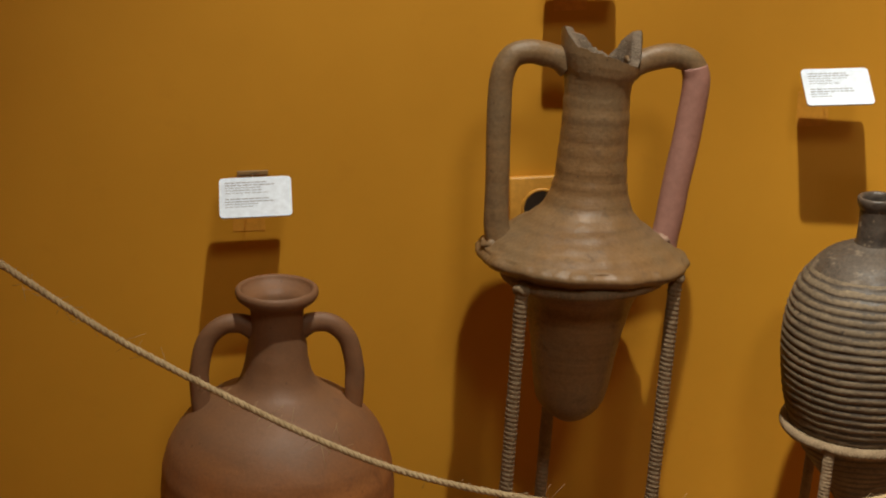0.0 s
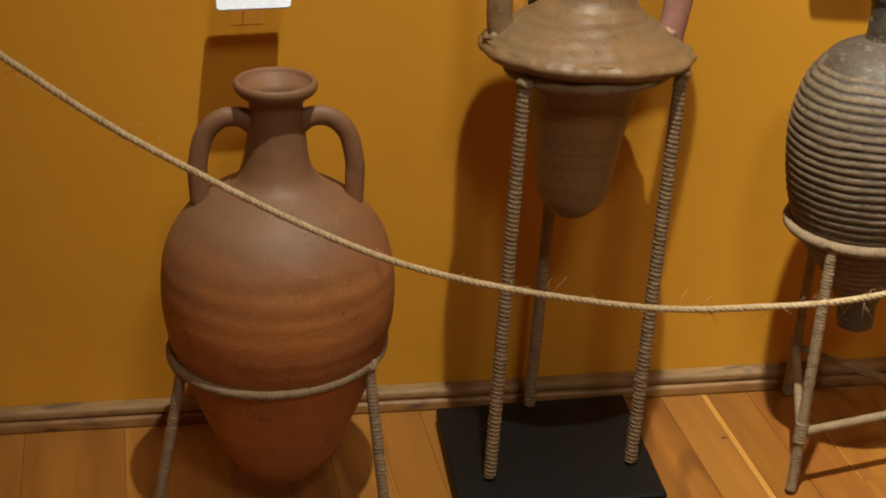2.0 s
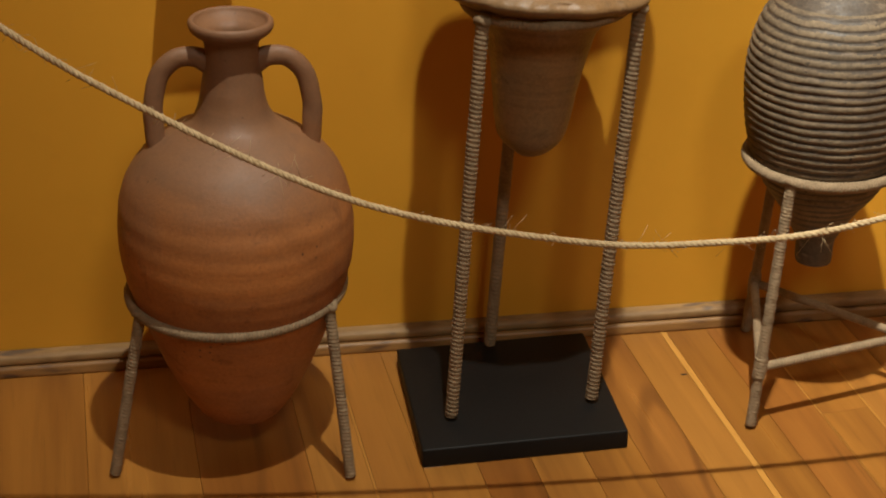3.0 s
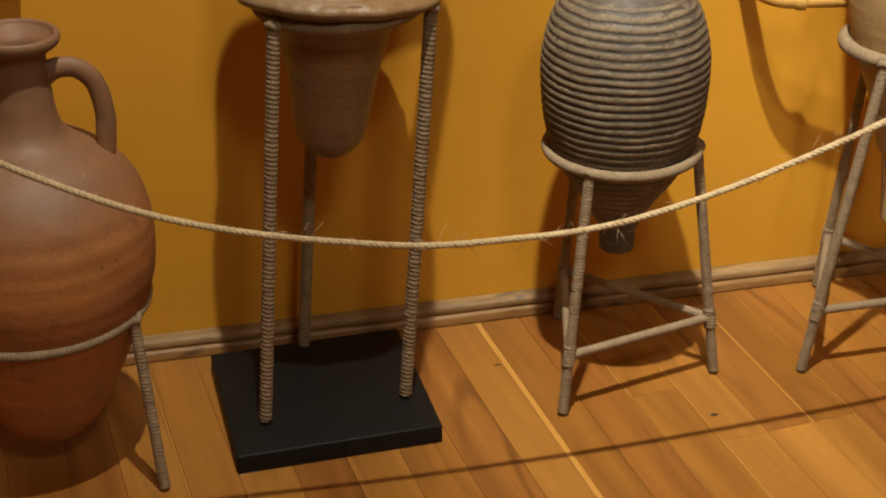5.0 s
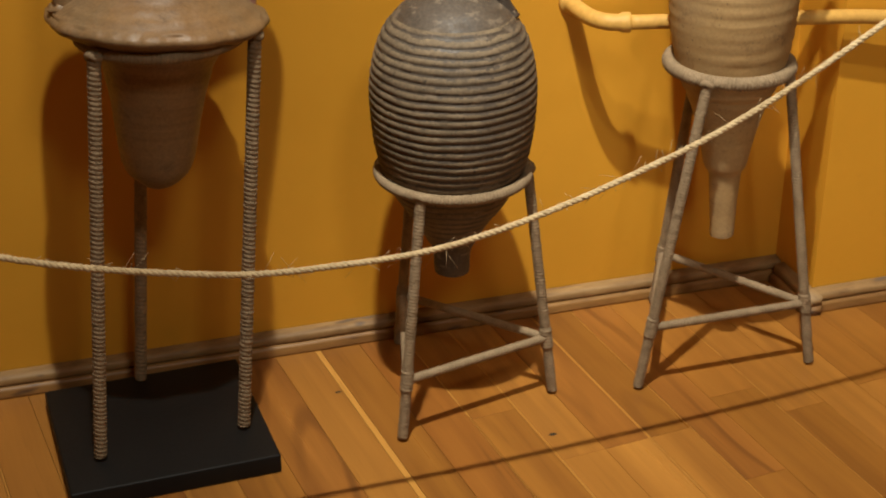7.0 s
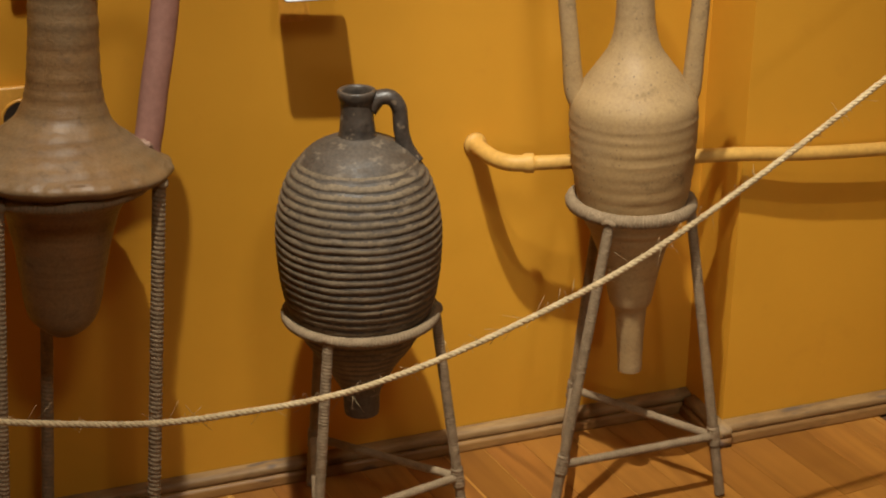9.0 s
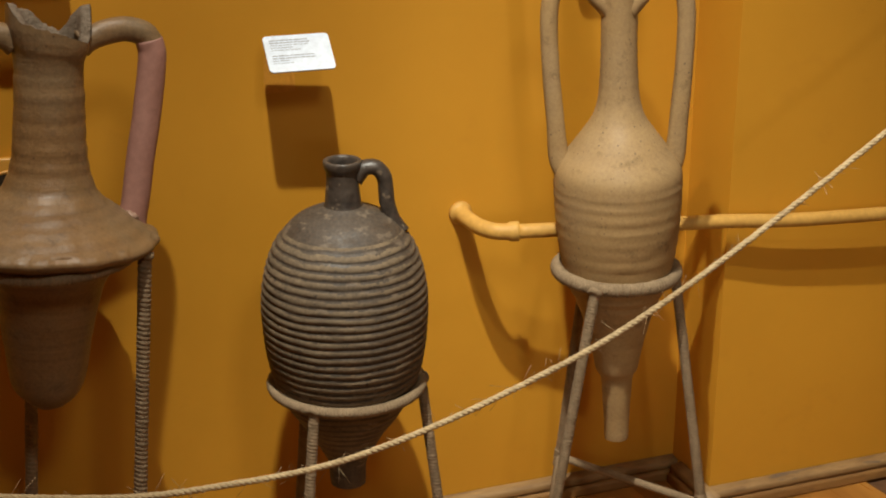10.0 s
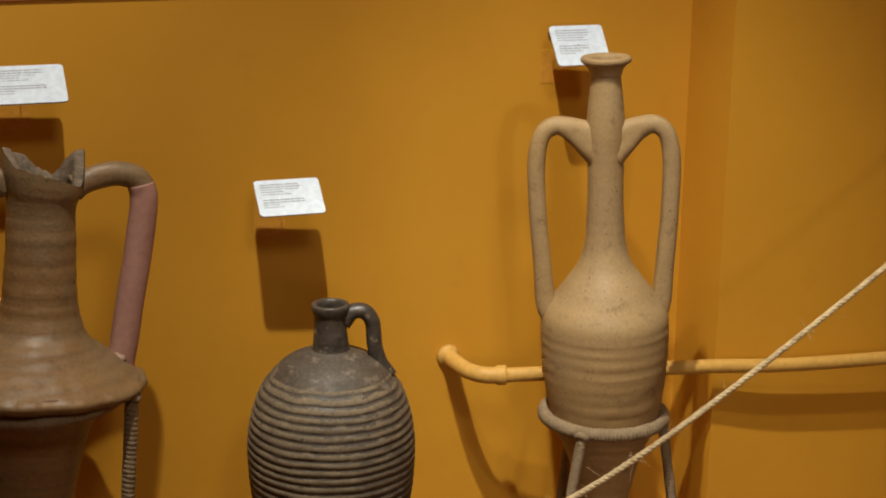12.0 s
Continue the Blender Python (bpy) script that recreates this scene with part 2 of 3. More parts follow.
def box(a, b, bevel=0.0, segments=2):
    bm = bmesh.new()
    bmesh.ops.create_cube(bm, size=1)
    bmesh.ops.transform(bm, matrix=Matrix.LocRotScale([(p + q) / 2 for p, q in zip(a, b)], None, [q - p for p, q in zip(a, b)]), verts=bm.verts)
    if bevel:
        bmesh.ops.bevel(bm, geom=bm.edges[:], offset=bevel, segments=segments, affect="EDGES", profile=0.5)
    return bm


def catmull(points, steps):
    pts = [Vector(p) for p in points]
    pts = [2 * pts[0] - pts[1], *pts, 2 * pts[-1] - pts[-2]]
    out = []
    for i in range(1, len(pts) - 2):
        a, b, c, d = pts[i - 1:i + 3]
        for k in range(steps):
            u = k / steps
            out.append(0.5 * (2 * b + (c - a) * u + (2 * a - 5 * b + 4 * c - d) * u * u + (3 * b - a - 3 * c + d) * u ** 3))
    out.append(pts[-2])
    return out


def resample(path, step):
    out, rest = [path[0]], 0.0
    for a, b in zip(path, path[1:]):
        d = (b - a).length
        s = step - rest
        while s <= d:
            out.append(a.lerp(b, s / d))
            s += step
        rest = (rest + d) % step if d + rest >= step else rest + d
    if (out[-1] - path[-1]).length > step * 0.3:
        out.append(path[-1])
    return out


def tube(path, radius, sides=10, closed=False, flat=1.0, side=None, caps=True, bm=None):
    """A tube along path; radius is a number or a function of (ring, angle). flat squeezes it across the given side direction."""
    bm = bm or bmesh.new()
    n = len(path)
    rings = []
    ref = None
    for i, p in enumerate(path):
        t = (path[(i + 1) % n] - path[i - 1]) if closed or 0 < i < n - 1 else (path[1] - path[0] if i == 0 else path[-1] - path[-2])
        t = t.normalized()
        if side is not None:
            u = (Vector(side) - t * t.dot(Vector(side))).normalized()
        else:
            if ref is None:
                ref = t.orthogonal()
            u = (ref - t * ref.dot(t)).normalized()
            ref = u
        v = t.cross(u)
        ring = []
        for k in range(sides):
            a = 2 * math.pi * k / sides
            r = radius(i, a) if callable(radius) else radius
            ring.append(bm.verts.new(p + u * (r * flat * math.cos(a)) + v * (r * math.sin(a))))
        rings.append(ring)
    pairs = list(zip(rings, rings[1:])) + ([(rings[-1], rings[0])] if closed else [])
    for a, b in pairs:
        for k in range(sides):
            bm.faces.new((a[k], a[(k + 1) % sides], b[(k + 1) % sides], b[k]))
    if caps and not closed:
        bm.faces.new(rings[0][::-1])
        bm.faces.new(rings[-1])
    return bm


def wrapped(path, radius, pitch=0.0042, closed=False, seed=0, groove=0.19):
    """A rod wound with twine: a ridge for every turn, slightly uneven."""
    rnd = random.Random(seed)
    p = resample(path, pitch / 4)
    wob = [rnd.uniform(0.97, 1.04) for _ in range(len(p) // 4 + 3)]

    def r(i, a):
        ph = i / 4 + a / (2 * math.pi)
        return radius * wob[int(ph)] * (1.07 - groove + groove * abs(math.sin(math.pi * ph)) ** 0.7)
    return tube(p, r, 10, closed)


def smooth_profile(points, steps=6):
    return [(v.x, v.y) for v in catmull([(r, z, 0) for r, z in points], steps)]


def spin(profile, sides=96, shape=None, close_top=False):
    """Turn a profile of (radius, height), from the bottom up. shape(radius, height, angle) may alter each point."""
    bm = bmesh.new()
    rings = []
    for r, z in profile:
        if r < 1e-4:
            rings.append([bm.verts.new((0, 0, z))])
            continue
        ring = []
        for k in range(sides):
            a = 2 * math.pi * k / sides
            rr, zz = shape(r, z, a) if shape else (r, z)
            ring.append(bm.verts.new((rr * math.cos(a), rr * math.sin(a), zz)))
        rings.append(ring)
    for a, b in zip(rings, rings[1:]):
        for k in range(sides):
            j = (k + 1) % sides
            if len(a) == 1 and len(b) == 1:
                continue
            if len(a) == 1:
                bm.faces.new((a[0], b[j], b[k]))
            elif len(b) == 1:
                bm.faces.new((a[k], a[j], b[0]))
            else:
                bm.faces.new((a[k], a[j], b[j], b[k]))
    return bm


def wheel(amount, seed, freq=90.0):
    """Uneven throwing: slight wobble of the radius with height and angle."""
    def f(r, z, a):
        n = noise.noise(Vector((math.cos(a) * 2.0, math.sin(a) * 2.0, z * 14 + seed)))
        m = noise.noise(Vector((math.cos(a) * 0.6 + seed, math.sin(a) * 0.6, z * freq)))
        return r + amount * (0.7 * n + 0.6 * m), z
    return f


# ---- room ----
ROOM = (-1.3, 2.6, -3.6, 3.2)
PIL_X, PIL_Y = 1.222, -0.112


def wall(name, a, b, mat, label):
    return tagged(part(name, box(a, b), mat, smooth=False), label, "wall", kind="structure")


wall("wall_north", (ROOM[0], 0, -0.1), (ROOM[1], 0.2, ROOM[3]), PAINT, "ochre painted plaster wall with clouded paint")
wall("wall_pier", (PIL_X, PIL_Y, -0.1), (ROOM[1], 0.0, ROOM[3]), PAINT, "ochre painted wall pier standing proud of the wall")
wall("wall_west", (ROOM[0] - 0.2, ROOM[2], -0.1), (ROOM[0], 0.2, ROOM[3]), PAINT, "plain ochre painted side wall")
wall("wall_east", (ROOM[1], ROOM[2], -0.1), (ROOM[1] + 0.2, 0.2, ROOM[3]), PAINT, "plain ochre painted side wall")
wall("wall_south", (ROOM[0] - 0.2, ROOM[2] - 0.2, -0.1), (ROOM[1] + 0.2, ROOM[2], ROOM[3]), BACKWALL, "plain ochre wall behind the visitor")
tagged(part("ceiling", box((ROOM[0] - 0.2, ROOM[2] - 0.2, ROOM[3]), (ROOM[1] + 0.2, 0.2, ROOM[3] + 0.2)), CEILING, smooth=False), "plain off-white painted ceiling", "ceiling", kind="structure")


def skirting(name, x0, x1, y):
    """A low moulding along the wall at y: a rounded foot, a groove and a worn top bead."""
    e = empty(name, pose(0, 0, 0), "low worn brown wooden skirting moulding along the wall", "skirting", kind="structure")
    for nm, prof, mat in (("foot_moulding", [(0, 0), (-0.0235, 0), (-0.0230, 0.003), (-0.0224, 0.0100), (-0.0212, 0.0132), (-0.0175, 0.0148), (-0.0150, 0.0152), (0, 0.0152)], SKIRTING),
                          ("top_bead", [(0, 0.0154), (-0.0145, 0.0154), (-0.0172, 0.0166), (-0.0182, 0.0185), (-0.0176, 0.0248), (-0.0160, 0.0272), (-0.0070, 0.0292), (0, 0.0300)], SKIRTTOP)):
        bm = bmesh.new()
        n = max(2, int((x1 - x0) / 0.03))
        rows = []
        for i in range(n + 1):
            x = x0 + (x1 - x0) * i / n
            rows.append([bm.verts.new((x, y + p + 0.0012 * noise.noise(Vector((x * 9, q * 60, y))) * (p < 0), q)) for p, q in prof])
        for a, b in zip(rows, rows[1:]):
            for k in range(len(prof) - 1):
                bm.faces.new((a[k], a[k + 1], b[k + 1], b[k]))
        bm.faces.new(rows[0])
        bm.faces.new(rows[-1])
        part(nm, bm, mat, e)
    return e


skirting("baseboard", ROOM[0], PIL_X - 0.001, -0.001)
skirting("baseboard", PIL_X - 0.027, ROOM[1], PIL_Y - 0.001)
side = skirting("baseboard", 0.0, 0.115, 0)
side.matrix_world = Matrix.Translation((PIL_X - 0.001, -0.028, 0)) @ pose(0, 0, 0, 0, 0, -90) @ pose(0, 0, 0)

# a heating pipe that leaves the wall and runs past the pier
pipe = empty("water_pipe", pose(0.85, 0, 0.468), "cream-ochre painted heating pipe with an elbow at the wall", "pipe", kind="structure")
P0 = Vector((0.85, 0, 0.468))


def rel(points):
    return [Vector(p) - P0 for p in points]


elbow = catmull(rel([(0.868, -0.001, 0.462), (0.869, -0.03, 0.461), (0.874, -0.060, 0.460), (0.888, -0.083, 0.460), (0.915, -0.092, 0.460)]), 8)
part("elbow", tube(elbow, lambda i, a: 0.0112 + (0.0022 if i < 3 or i > len(elbow) - 5 else 0), 20), PIPEPAINT, pipe)
part("wall_collar", tube(rel([(0.868, 0.0, 0.462), (0.868, -0.004, 0.462), (0.868, -0.009, 0.4619)]), lambda i, a: (0.017, 0.016, 0.012)[i], 24), PIPEPAINT, pipe)
part("straight_run", tube(catmull(rel([(0.913, -0.092, 0.460), (1.05, -0.115, 0.4575), (1.19, -0.1365, 0.4545), (1.48, -0.146, 0.436), (2.6, -0.16, 0.40)]), 10), 0.0098, 20), PIPEPAINT, pipe)

# ---- floor ----
ANGLE = 4.0
floor = tagged(part("floor", box((ROOM[0] - 0.2, ROOM[2] - 0.2, -0.1), (ROOM[1] + 0.2, 0.2, -0.004)), GAP, smooth=False), "warm oak strip floor with a satin varnish", "floor", kind="structure")

upper = tagged(part("wall_band", box((ROOM[0], -0.003, 0.963), (PIL_X, 0.0, ROOM[3])), surface("russet_wall_paint", (0.42, 0.13, 0.04), (0.36, 0.10, 0.03), 4.0, roughness=0.6, relief=0.2), smooth=False), "russet painted upper band of the wall", "wall", kind="structure")

# ---- wall things ----


def bars(bm, x0, x1, z, h):
    """A flat bar on a card's face, which lies in the local xz plane and looks along -y."""
    vs = [bm.verts.new(p) for p in ((x0, 0, z), (x1, 0, z), (x1, 0, z + h), (x0, 0, z + h))]
    bm.faces.new(vs)


def label_card(x, y_top, z_top, tilt, spin_z, lean, width=0.088, height=0.057, seed=1):
    """A white label card with rounded corners, held off the wall on a bracket and tipped towards the reader."""
    rnd = random.Random(seed)
    card = empty("label_card", Matrix.Translation((x, y_top, z_top)) @ pose(0, 0, 0, 0, lean, spin_z) @ pose(0, 0, 0, tilt), "white label card with grey print on a wall bracket", "label", "label cards on the wall")
    bm = bmesh.new()
    outline = []
    r = 0.005
    for cx, cz, a0 in ((width / 2 - r, -r, 0), (-width / 2 + r, -r, 90), (-width / 2 + r, -height + r, 180), (width / 2 - r, -height + r, 270)):
        for k in range(6):
            a = radians(a0 + 18 * k)
            outline.append((cx + r * math.cos(a), cz + r * math.sin(a)))
    front = [bm.verts.new((px, -0.0012, pz)) for px, pz in outline]
    back = [bm.verts.new((px, 0.0012, pz)) for px, pz in outline]
    bm.faces.new(front)
    bm.faces.new(back[::-1])
    for k in range(len(outline)):
        j = (k + 1) % len(outline)
        bm.faces.new((front[k], front[j], back[j], back[k]))
    part("card_sheet", bm, CARD, card, smooth=False)
    z = -0.007
    for block in range(2):
        for line in range(4 if block else 5):
            bm = bmesh.new()
            u = -width / 2 + 0.007
            end = u + width * (rnd.uniform(0.55, 0.68) if line < 2 else rnd.uniform(0.22, 0.62))
            thick = 0.0013 if line < 2 else 0.0009
            while u < end:
                w = rnd.uniform(0.003, 0.008)
                bars(bm, u, min(u + w, end), z - thick, thick)
                u += w + 0.0011
            ob = part("print_line", bm, INK, card, smooth=False)
            ob.location = (0, -0.0016, 0)
            z -= 0.0038
        z -= 0.0045
    return card


def card_bracket(x, z, y_card, w=0.038):
    """A strip on the wall with a fine wire that reaches the back of a card."""
    e = empty("card_bracket", pose(x, -0.001, z), "small worn metal strip and wire holding a card off the wall", "bracket", "brackets of the label cards")
    part("wall_strip", box((-w / 2, -0.004, -0.003), (w / 2, 0.0, 0.0025), 0.0006, 1), SKIRTTOP, e, smooth=False)
    part("wire", tube([Vector((0, -0.002, -0.001)), Vector((0, y_card * 0.5, -0.006)), Vector((0, y_card, -0.008))], 0.0005, 6), SKIRTTOP, e)
    return e


def card_tape(x, z, w=0.040, h=0.05):
    """A strip under the paint, below a card."""
    return tagged(part("wall_patch", box((x - w / 2, -0.0006, z - h), (x + w / 2, 0.0006, z), 0.0002, 1), TAPE, smooth=False), "smooth painted-over strip on the ochre wall", "patch", "patches under the cards")


for cx, stand_off, zt, tilt, turn, wide, tall, seed in ((-0.081, -0.040, 0.628, -50, 0.5, 0.0865, 0.057, 3), (0.322, -0.034, 0.891, -50, -1, 0.085, 0.057, 5),
                                                       (0.632, -0.034, 0.7335, -50, -2.5, 0.083, 0.055, 8), (1.027, -0.034, 0.912, -40, -2.5, 0.0745, 0.060, 9)):
    label_card(cx, stand_off, zt, tilt, turn, 0, wide, tall, seed=seed)
    card_bracket(cx - 0.004, zt + (-0.004 if cx < 0 else -0.014), stand_off - (0.015 if cx < 0 else 0.024))
    card_tape(cx - 0.012, zt - 0.035, h=0.045)


def wall_socket(x, z):
    e = empty("wall_socket", pose(x, -0.0005, z), "ochre painted square wall socket with a dark round well", "socket", kind="structure")
    plate = box((-0.041, -0.009, -0.041), (0.041, 0.0, 0.041), 0.003, 3)
    part("cover_plate", plate, OUTLET, e)
    ring = [Vector((0.024 * math.cos(a), -0.0095, 0.024 * math.sin(a))) for a in [2 * math.pi * k / 40 for k in range(40)]]
    part("rim", tube(ring, 0.0022, 8, True), OUTLET, e)
    # no hollow is cut: its shade is the colour of flat dark discs
    bm = bmesh.new()
    bmesh.ops.create_cone(bm, cap_ends=True, segments=40, radius1=0.0225, radius2=0.0225, depth=0.003, matrix=pose(0, -0.0095, 0, 90))
    part("well", bm, DARK, e, "flat dark disc for the shaded socket well", smooth=False)
    for s in (-0.0095, 0.0095):
        bm = bmesh.new()
        bmesh.ops.create_cone(bm, cap_ends=True, segments=16, radius1=0.003, radius2=0.003, depth=0.002, matrix=pose(s, -0.0118, 0, 90))
        part("contact_hole", bm, BLACK, e, smooth=False)
    return e


wall_socket(0.274, 0.564)

# ---- stands ----


def leg_parts(stand, base, ring_z, ring_c, ring_r, rod, ring_rod, feet, tops, bar_z, seed, foot_z=0.0, pitch=0.0044, groove=0.19):
    """Rods wound with jute: a ring, three legs and, where bar_z is given, three cross bars."""
    o = Vector(base)
    ring = [Vector((ring_c[0] + ring_r * math.cos(a), ring_c[1] + ring_r * math.sin(a), ring_z)) - o for a in [2 * math.pi * k / 200 for k in range(200)]]
    part("ring", wrapped(ring, ring_rod, 0.0045, True, seed), TWINE, stand)
    joints = []
    for k, (f, tp) in enumerate(zip(feet, tops)):
        a, b = Vector((*tp, ring_z - ring_rod * 0.5)) - o, Vector((*f, foot_z + rod * 0.6)) - o
        part("leg", wrapped([a, a.lerp(b, 0.5), b], rod, pitch, False, seed + k + 1, groove), TWINE, stand)
        knot = [a + Vector((0, 0, 0.004)) + Vector((0.006 * math.cos(q), 0.006 * math.sin(q), 0.003 * math.sin(2 * q))) for q in [2 * math.pi * j / 14 for j in range(14)]]
        part("knot", tube(knot, rod * 0.62, 8, True), TWINE, stand)
        if bar_z:
            joints.append(a.lerp(b, (a.z + o.z - bar_z) / (a.z - b.z)))
    for k in range(len(joints)):
        a, b = joints[k], joints[(k + 1) % 3]
        part("cross_bar", wrapped([a, a.lerp(b, 0.5), b], rod * 0.85, 0.0046, False, seed + 7 + k), TWINE, stand)
    for k, j in enumerate(joints):
        f = Vector((*feet[k], foot_z)) - o
        d = (f - j).normalized()
        part("lashing", wrapped([j - d * 0.014, j, j + d * 0.014], rod * 1.22, 0.0045, False, seed + 12 + k), TWINE, stand)


def toward(c, r, f):
    d = Vector((f[0] - c[0], f[1] - c[1])).normalized()
    return c[0] + r * d.x, c[1] + r * d.y


c1, c3, c4 = (-0.074, -0.209), (0.6475, -0.174), (1.0175, -0.178)
f1 = [(-0.235, -0.271), (0.046, -0.314), (-0.040, -0.052)]
s1 = empty("pot_stand", pose(*c1, 0), "three-legged ring stand wound with jute twine", "stand", "jute-wound pot stands")
leg_parts(s1, (*c1, 0), 0.218, c1, 0.1255, 0.0066, 0.0066, f1, [(-0.185, -0.267), (0.032, -0.279), (-0.060, -0.084)], 0, 10, pitch=0.0046, groove=0.22)
f3 = [(0.55, -0.273), (0.772, -0.224), (0.612, -0.040)]
s3 = empty("pot_stand", pose(*c3, 0), "three-legged ring stand with cross bars, wound with jute", "stand", "jute-wound pot stands")
leg_parts(s3, (*c3, 0), 0.322, c3, 0.0935, 0.0066, 0.0066, f3, [(0.584, -0.243), (0.738, -0.198), (0.624, -0.082)], 0.083, 30, pitch=0.0044, groove=0.22)
f4 = [(0.886, -0.248), (1.137, -0.258), (1.002, -0.040)]
s4 = empty("pot_stand", pose(*c4, 0), "three-legged ring stand with cross bars, wound with jute", "stand", "jute-wound pot stands")
leg_parts(s4, (*c4, 0), 0.424, c4, 0.0765, 0.0066, 0.0092, f4, [(0.957, -0.238), (1.092, -0.200), (1.012, -0.103)], 0.090, 50, pitch=0.0042, groove=0.20)

# stand on a black board, its legs leaning a little
plinth = empty("plinth_stand", pose(0.257, -0.182, 0), "black board with three tall jute-wound legs carrying a ring", "stand", "jute-wound pot stands")
part("black_board", box((-0.1275, -0.119, 0.0), (0.1275, 0.124, 0.026), 0.0025, 3), BLACK, plinth).matrix_local = pose(0.0, 0.0, 0, 0, 0, 2.0)
leg_parts(plinth, (0.257, -0.182, 0), 0.540, (0.300, -0.176), 0.093, 0.0078, 0.0065, [(0.177, -0.241), (0.357, -0.224), (0.249, -0.075)], [(0.217, -0.239), (0.397, -0.222), (0.289, -0.085)], 0, 70, 0.027, 0.0058, 0.24)

# ---- pots ----


def handle(points, direction, mirror, r, flat, name, mat, pot, label="", ridge=0.0, flare=0.35, tail=0.35, reach=6.0):
    """A strap handle in the upright plane through the pot's axis at the given angle."""
    d = Vector((math.cos(radians(direction)), math.sin(radians(direction)), 0)) * (-1 if mirror else 1)
    path = catmull([d * u + Vector((0, 0, z)) for u, z in points], 10)
    n = len(path)
    sidev = d.cross(Vector((0, 0, 1)))

    def rad(i, a):
        e = min(i, n - 1 - i) / n
        swell = 1 + (flare if i < n / 2 else tail) * max(0, 1 - e * reach) ** 1.5
        rib = 1 - ridge * math.exp(-((math.sin(a) - 1) / 0.12) ** 2) - ridge * math.exp(-((math.sin(a) + 1) / 0.12) ** 2)
        swell = 1 + (swell - 1) * (0.15 + 0.85 * math.sin(a) ** 2)
        return r * swell * rib * (1 + 0.06 * noise.noise(Vector((i * 0.12, math.cos(a), math.sin(a) + r * 900))))
    return part(name, tube(path, rad, 24, False, flat, sidev), mat, pot, label)


def pot(name, place, lean, label, category="amphora", back=0.0):
    return empty(name, Matrix.Translation(place) @ pose(0, 0, 0, back, lean, 0), label, category)


# red-brown amphora
p1 = pot("amphora", (-0.0815, -0.211, 0.012), 2.6, "red-brown terracotta amphora with two handles in a ring stand")
outer = [(0.0, 0.037), (0.036, 0.036), (0.044, 0.037), (0.0495, 0.041), (0.055, 0.048), (0.068, 0.068), (0.0855, 0.104), (0.099, 0.138), (0.1115, 0.17), (0.1225, 0.20), (0.1305, 0.23), (0.1355, 0.262), (0.136, 0.295), (0.1325, 0.325), (0.1225, 0.354), (0.104, 0.380), (0.080, 0.399), (0.058, 0.411), (0.046, 0.421), (0.0385, 0.438), (0.034, 0.462), (0.0308, 0.488), (0.0303, 0.505), (0.0325, 0.514), (0.0395, 0.520), (0.0450, 0.5245), (0.0473, 0.530), (0.0465, 0.5345), (0.0440, 0.5365)]
inner = [(0.0410, 0.5355), (0.0385, 0.5310), (0.0330, 0.5265), (0.0268, 0.5225), (0.0226, 0.516), (0.0212, 0.500), (0.0215, 0.46), (0.03, 0.42)]
prof = smooth_profile(outer, 6) + smooth_profile(inner, 4)


def rills(r, z, a):
    rr, zz = wheel(0.0011, 3.0, 60)(r, z, a)
    if 0.2 < z < 0.36:
        rr += 0.0002 * math.sin(z * 260 + 3 * noise.noise(Vector((0, 0, z * 9))))
    return rr, zz


part("body", spin(prof, 110, rills), TERRA, p1)
hp = [(0.024, 0.486), (0.042, 0.493), (0.064, 0.490), (0.081, 0.470), (0.0885, 0.437), (0.0885, 0.41), (0.0865, 0.388), (0.078, 0.365)]
handle(hp, 2, False, 0.0112, 0.78, "handle", TERRA, p1)
handle(hp, 2, True, 0.0112, 0.78, "handle", TERRA, p1)

# broken-necked amphora
p2 = pot("broken_amphora", (0.2815, -0.174, 0.347), 4.6, "varnished tan clay amphora with a broken neck and flanged shoulder", back=-4.0)
low = [(0.0, 0.0), (0.012, 0.002), (0.027, 0.012), (0.0385, 0.026), (0.0440, 0.045), (0.048, 0.07), (0.0535, 0.105), (0.0590, 0.13), (0.0655, 0.155), (0.079, 0.175), (0.0975, 0.187), (0.1075, 0.192)]
edge = [(0.1140, 0.1955), (0.1205, 0.1985), (0.1245, 0.2025), (0.1250, 0.2065), (0.1215, 0.2115), (0.110, 0.2200), (0.095, 0.2310), (0.080, 0.2415), (0.0665, 0.2505), (0.0560, 0.2605), (0.0480, 0.275), (0.0435, 0.293), (0.0412, 0.315), (0.0395, 0.345), (0.0385, 0.375), (0.0380, 0.40), (0.0402, 0.416), (0.0436, 0.430), (0.0456, 0.444), (0.0462, 0.458)]
prof = smooth_profile(low, 5) + smooth_profile(edge, 6)


def flange(r, z, a):
    rr, zz = wheel(0.0012, 9.0, 70)(r, z, a)
    if 0.214 < z < 0.262:
        zz += 0.0004 * math.sin(r * 430 + 2.5 * noise.noise(Vector((math.cos(a), math.sin(a), 3)))) + 0.0012 * noise.noise(Vector((math.cos(a) * r * 60, math.sin(a) * r * 60, 8)))
    if 0.188 < z < 0.2135:
        n = noise.noise(Vector((math.cos(a) * 3.5, math.sin(a) * 3.5, 2.0)))
        m = noise.noise(Vector((math.cos(a) * 11, math.sin(a) * 11, 5.0)))
        rr += (0.0045 * n + 0.003 * m) * min(1, (z - 0.186) / 0.012)
        zz += 0.002 * m
    if 0.262 < z < 0.40:
        rr += 0.0004 * math.sin(z * 330 + 0.6 * math.sin(a) + 4 * noise.noise(Vector((0, 0, z * 20))))
    if z > 0.405:
        zz = break_line(z, a)
    return rr, zz


